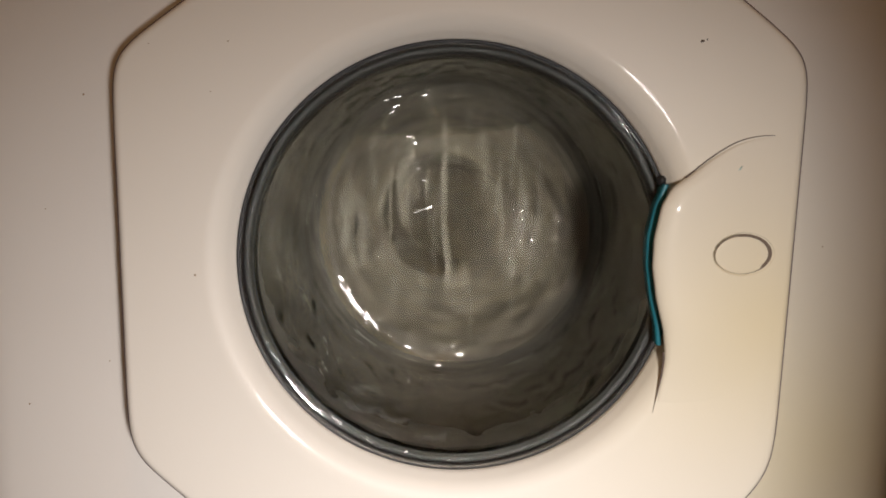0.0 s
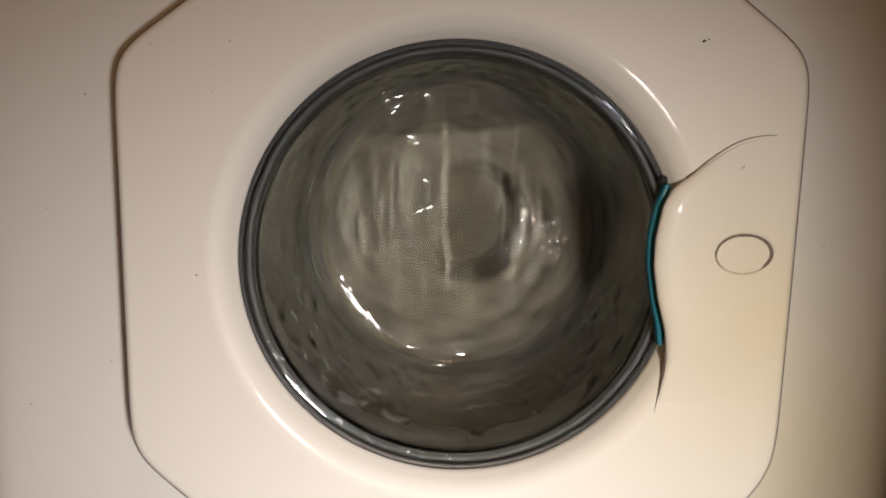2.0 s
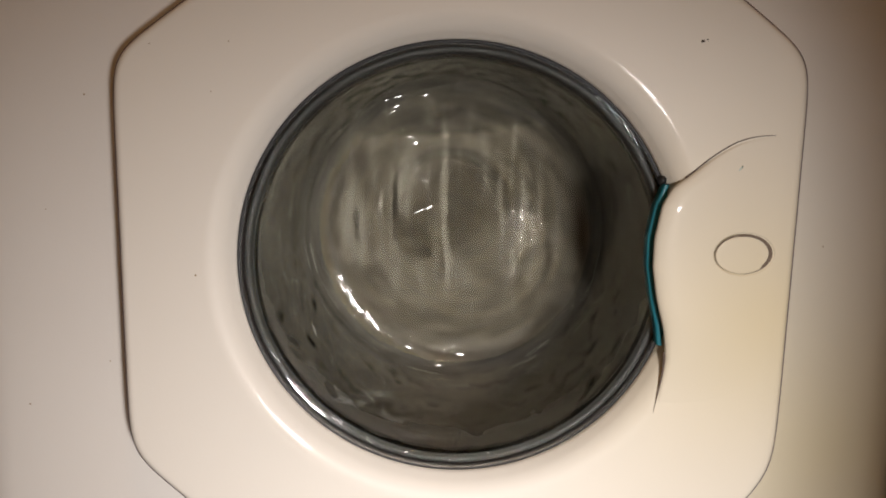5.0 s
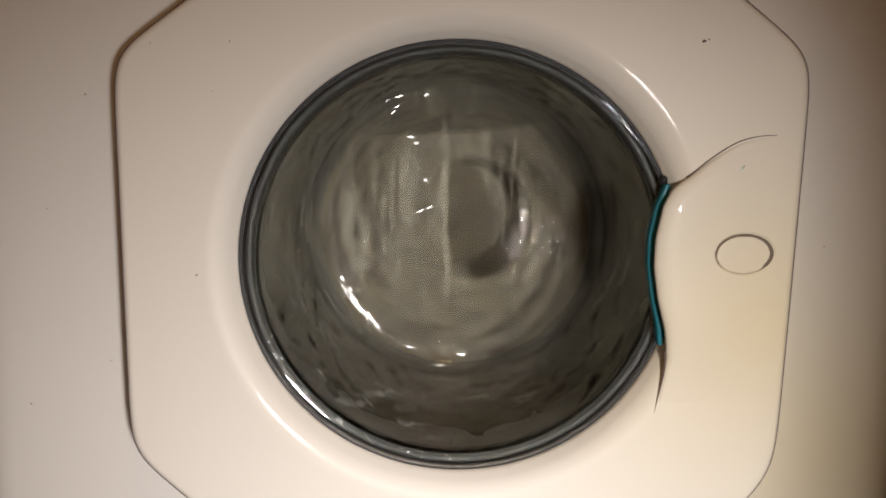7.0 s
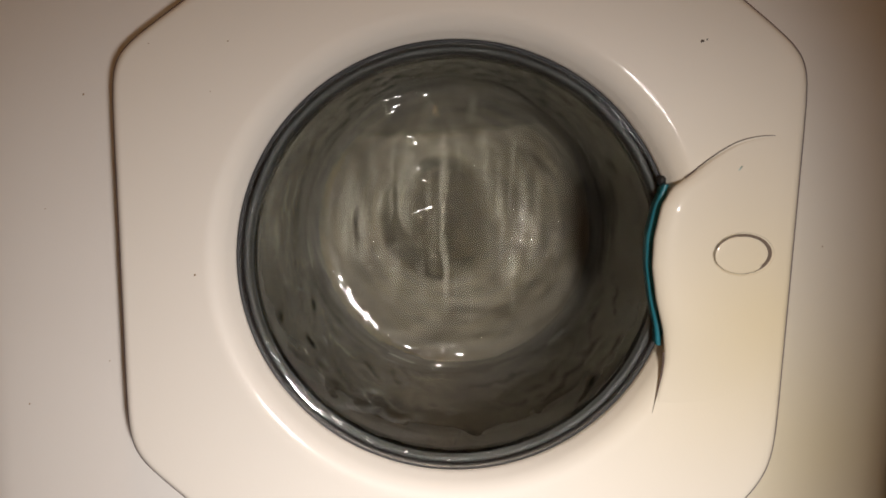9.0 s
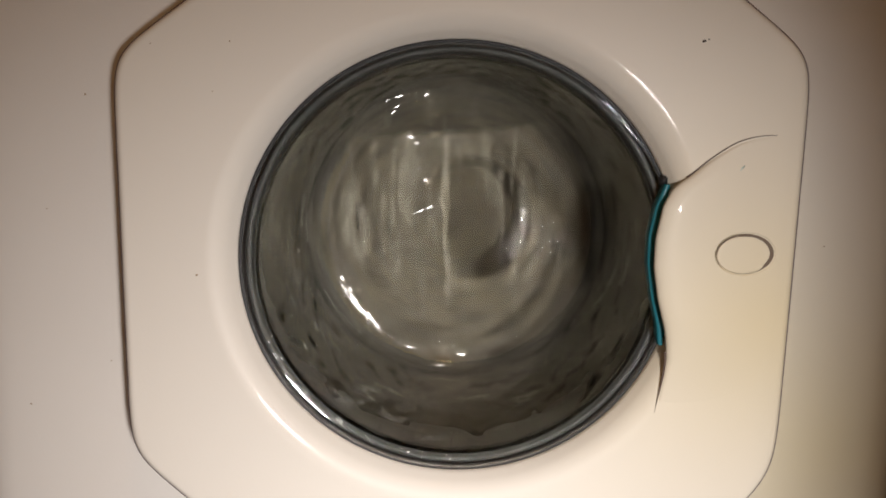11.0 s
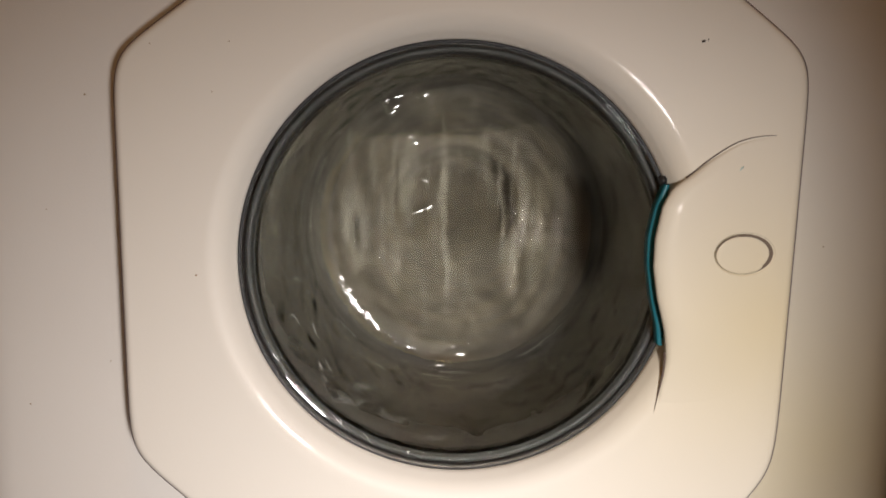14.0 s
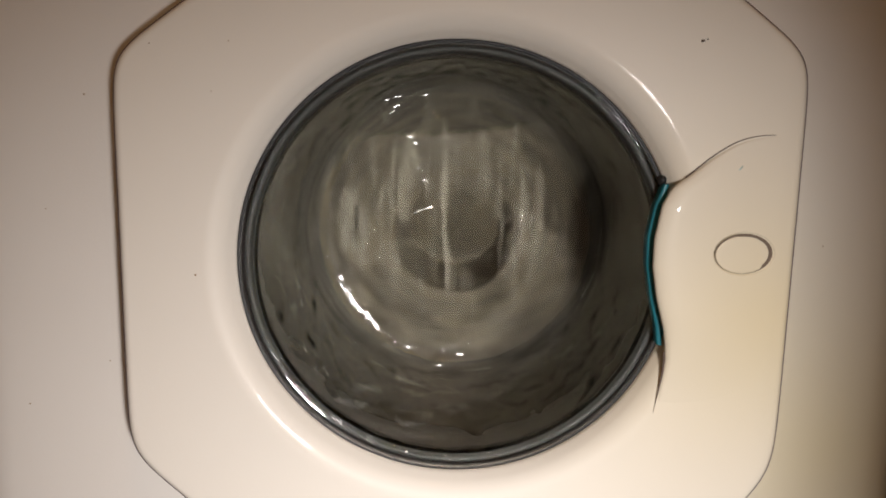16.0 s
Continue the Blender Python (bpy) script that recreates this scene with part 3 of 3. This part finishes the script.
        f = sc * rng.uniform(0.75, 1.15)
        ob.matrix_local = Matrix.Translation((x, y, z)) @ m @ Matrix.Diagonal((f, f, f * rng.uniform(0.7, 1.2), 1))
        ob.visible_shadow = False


drops()


def foam():
    """Pale wisps of suds in the water below the bowl."""
    rng = random.Random(7)
    for a0, span, y0, wide in ((-112, 9, 0.030, 0.010), (-104, 7, 0.020, 0.008), (-97, 8, 0.016, 0.006), (-92, 5, 0.012, 0.005), (-122, 10, 0.045, 0.008), (-72, 9, 0.020, 0.010), (-108, 12, 0.055, 0.006), (-130, 8, 0.03, 0.006), (-115, 6, 0.018, 0.012), (-100, 10, 0.036, 0.012), (-118, 14, 0.065, 0.009), (-88, 6, 0.028, 0.006), (-138, 12, 0.05, 0.007)):
        rows, film = [], []
        ph = rng.uniform(0, 6)
        for i in range(15):
            f = i / 14
            a = radians(a0 + span * (f - 0.5) + 2 * math.sin(ph + 5 * f))
            y = y0 + 0.012 * math.sin(ph + 4 * f)
            w = 1.7 * wide * (math.sin(math.pi * (0.05 + 0.9 * f)) ** 0.7) * rng.uniform(0.6, 1.1)
            row = []
            for j in range(6):
                b = -1 + 2 * j / 5
                yy = y + b * w / 2
                r = 0.1395 - 0.155 * max(0, yy) * 0.9 + 0.002 * (1 - b * b)
                row.append((r * math.cos(a), yy, r * math.sin(a)))
                film.append(max(0.0, 1 - b * b) * min(1, f * 4, (1 - f) * 4))
            rows.append(row)
        RUNS.append(thick(part("foam_wisp", grid(rows), FOAM, glass), film))


foam()


def flecks():
    """Small bright curls of froth running on the side of the bowl."""
    rng = random.Random(17)
    for k in range(7):
        a0, y0 = rng.uniform(186, 235), rng.uniform(0.020, 0.085)
        span, lean, w = rng.uniform(1.5, 5.0), rng.uniform(-0.012, 0.012), rng.uniform(0.0008, 0.0016)
        rows, film = [], []
        for i in range(9):
            f = i / 8
            a = radians(a0 + span * (f - 0.5))
            y = y0 + lean * (f - 0.5) + 0.0006 * math.sin(5 * f + k)
            row = []
            for j in range(4):
                b = -1 + 2 * j / 3
                yy = y + b * w / 2
                r = 0.1345 - 0.15 * max(0, yy) + 0.0008 * (1 - b * b)
                row.append((r * math.cos(a), yy, r * math.sin(a)))
                film.append((1 - b * b) * min(1, f * 3, (1 - f) * 3) + 0.1)
            rows.append(row)
        RUNS.append(thick(part("froth_fleck", grid(rows), FLECK, glass), film))


flecks()


def spray():
    """Drops of water flung round with the washing."""
    rng = random.Random(21)
    bm = bmesh.new()
    for k in range(34):
        a, r = rng.uniform(0, 2 * math.pi), rng.uniform(0.118, 0.146)
        y = 0.150 - (r - 0.110) * 2.0
        s = rng.uniform(0.0006, 0.0016)
        bmesh.ops.create_icosphere(bm, subdivisions=1, radius=s, matrix=Matrix.Translation((r * math.cos(a), y, r * math.sin(a))))
    ob = part("water_spray", bm, FROTH)
    ob.location = (CX, 0, CZ)
    ob.visible_shadow = False
    return tagged(ob, "drops of water flung round inside the drum", "water", kind="stuff")


flung = spray()


def mount():
    """The water hangs on the door together with its glass."""
    for ob in list(glass.children):
        ob.parent = door_ob
        if ob in RUNS:
            ob.data.transform(Matrix.Translation((RX, 0, RZ)))
        else:
            ob.location += Vector((RX, 0, RZ))


mount()


# ---- specks and scuffs on the white plastic and enamel ----
def speck(x, z, y, w, h, turn, mat, name, parent):
    bm = bmesh.new()
    bmesh.ops.create_uvsphere(bm, u_segments=10, v_segments=6, radius=1)
    rng = random.Random(int(x * 1e4))
    for v in bm.verts:
        k = rng.uniform(0.75, 1.2)
        v.co = Vector((v.co.x * w / 2 * k, v.co.y * 0.0003, v.co.z * h / 2 * k))
    ob = part(name, bm, mat, parent)
    ob.location = (x, y, z)
    ob.rotation_euler = (0, radians(turn), 0)


speck(0.1515 - CX, 0.1358 + 0.005, -0.0181, 0.0026, 0.0016, -20, DIRT, "dirt_speck", door_ob)
speck(0.1543 - CX, 0.1368 + 0.005, -0.0181, 0.0010, 0.0010, 0, DIRT, "dirt_speck", door_ob)
for x, z, d in ((-0.1613, -0.0157, 0.0014), (-0.1366, 0.1303, 0.0009), (-0.185, 0.128, 0.0008), (-0.148, 0.10, 0.0007)):
    speck(x - CX, z + 0.005, -0.0181, d, d, 0, STAIN, "dirt_speck", door_ob)
for x, z, d in ((-0.2401, 0.0961, 0.0014), (-0.2894, -0.1174, 0.0012), (-0.232, -0.085, 0.001), (0.251, 0.005, 0.001), (-0.27, 0.02, 0.0008)):
    speck(x, CZ + z + 0.005, PANEL_Y - 0.0001, d, d, 0, STAIN, "dirt_speck", machine)
speck(0.1785 - CX, 0.0575 + 0.005, -0.0199, 0.0012, 0.0090, 40, SCUFF, "teal_scuff", door_ob)


# ---- motion ----
SPIN = [(-1.0, -255.0), (0.0, -165.0), (3.8, 174.0), (6.4, 304.0), (8.0, 448.0), (12.0, 808.0), (16.0, 1170.0), (17.0, 1260.0)]


def drum_angle(t):
    """Degrees turned, clockwise as seen from the front: about 225 turns a minute the other way."""
    return float(np.interp(t, [p[0] for p in SPIN], [p[1] for p in SPIN])) - 1440.0 * t


def shake(t):
    """The machine shakes with its drum."""
    a = radians(drum_angle(t) + 20)
    return 0.0006 * (1 + math.cos(a)), 0.0001 * math.sin(a)


def motions():
    times = [k / FPS for k in range(int(16 * FPS) + 1)]
    rows_m, rows_d, rows_l = [], [], []
    for t in times:
        sx, sz = shake(t)
        turn = drum_angle(t)
        rows_m.append((t, pose(sx, 0, sz)))
        rows_d.append((t, pose(CX, 0, CZ, 0, turn, 0)))
        rows_l.append((t, pose(CX + sx, 0, CZ + sz, 0, turn, 0)))
    walk(machine, rows_m)
    walk(drum, rows_d)
    walk(wash, rows_l)
    walk(flung, rows_l)
    rng = random.Random(3)
    for ob in RUNS:
        amp, pace, ph, sway = rng.uniform(0.003, 0.011), rng.uniform(3.5, 8.0), rng.uniform(0, 6.3), rng.uniform(0.0003, 0.0011)
        if ob.name.startswith("haze_sheet"):
            walk(ob, [(k / 5, pose(0, 0, 0.0012 * math.sin(4 * k / 5))) for k in range(81)])
        elif ob.name.startswith("froth"):
            walk(ob, [(k / 5, pose(0, 0.006 * math.sin(0.4 * pace * k / 5 + 2 * ph), 0, 0, -9 * math.sin(0.6 * pace * k / 5 + ph), 0)) for k in range(81)])
        elif ob.name.startswith("foam"):
            walk(ob, [(k / 5, pose(0, 0.002 * math.sin(pace * k / 5), 0, 0, 3 * math.sin(pace * k / 5 + ph), 0)) for k in range(81)])
        else:
            walk(ob, [(k / 5, pose(sway * math.sin(1.7 * pace * k / 5 + ph), 0, amp * math.sin(pace * k / 5 + ph))) for k in range(81)])


motions()
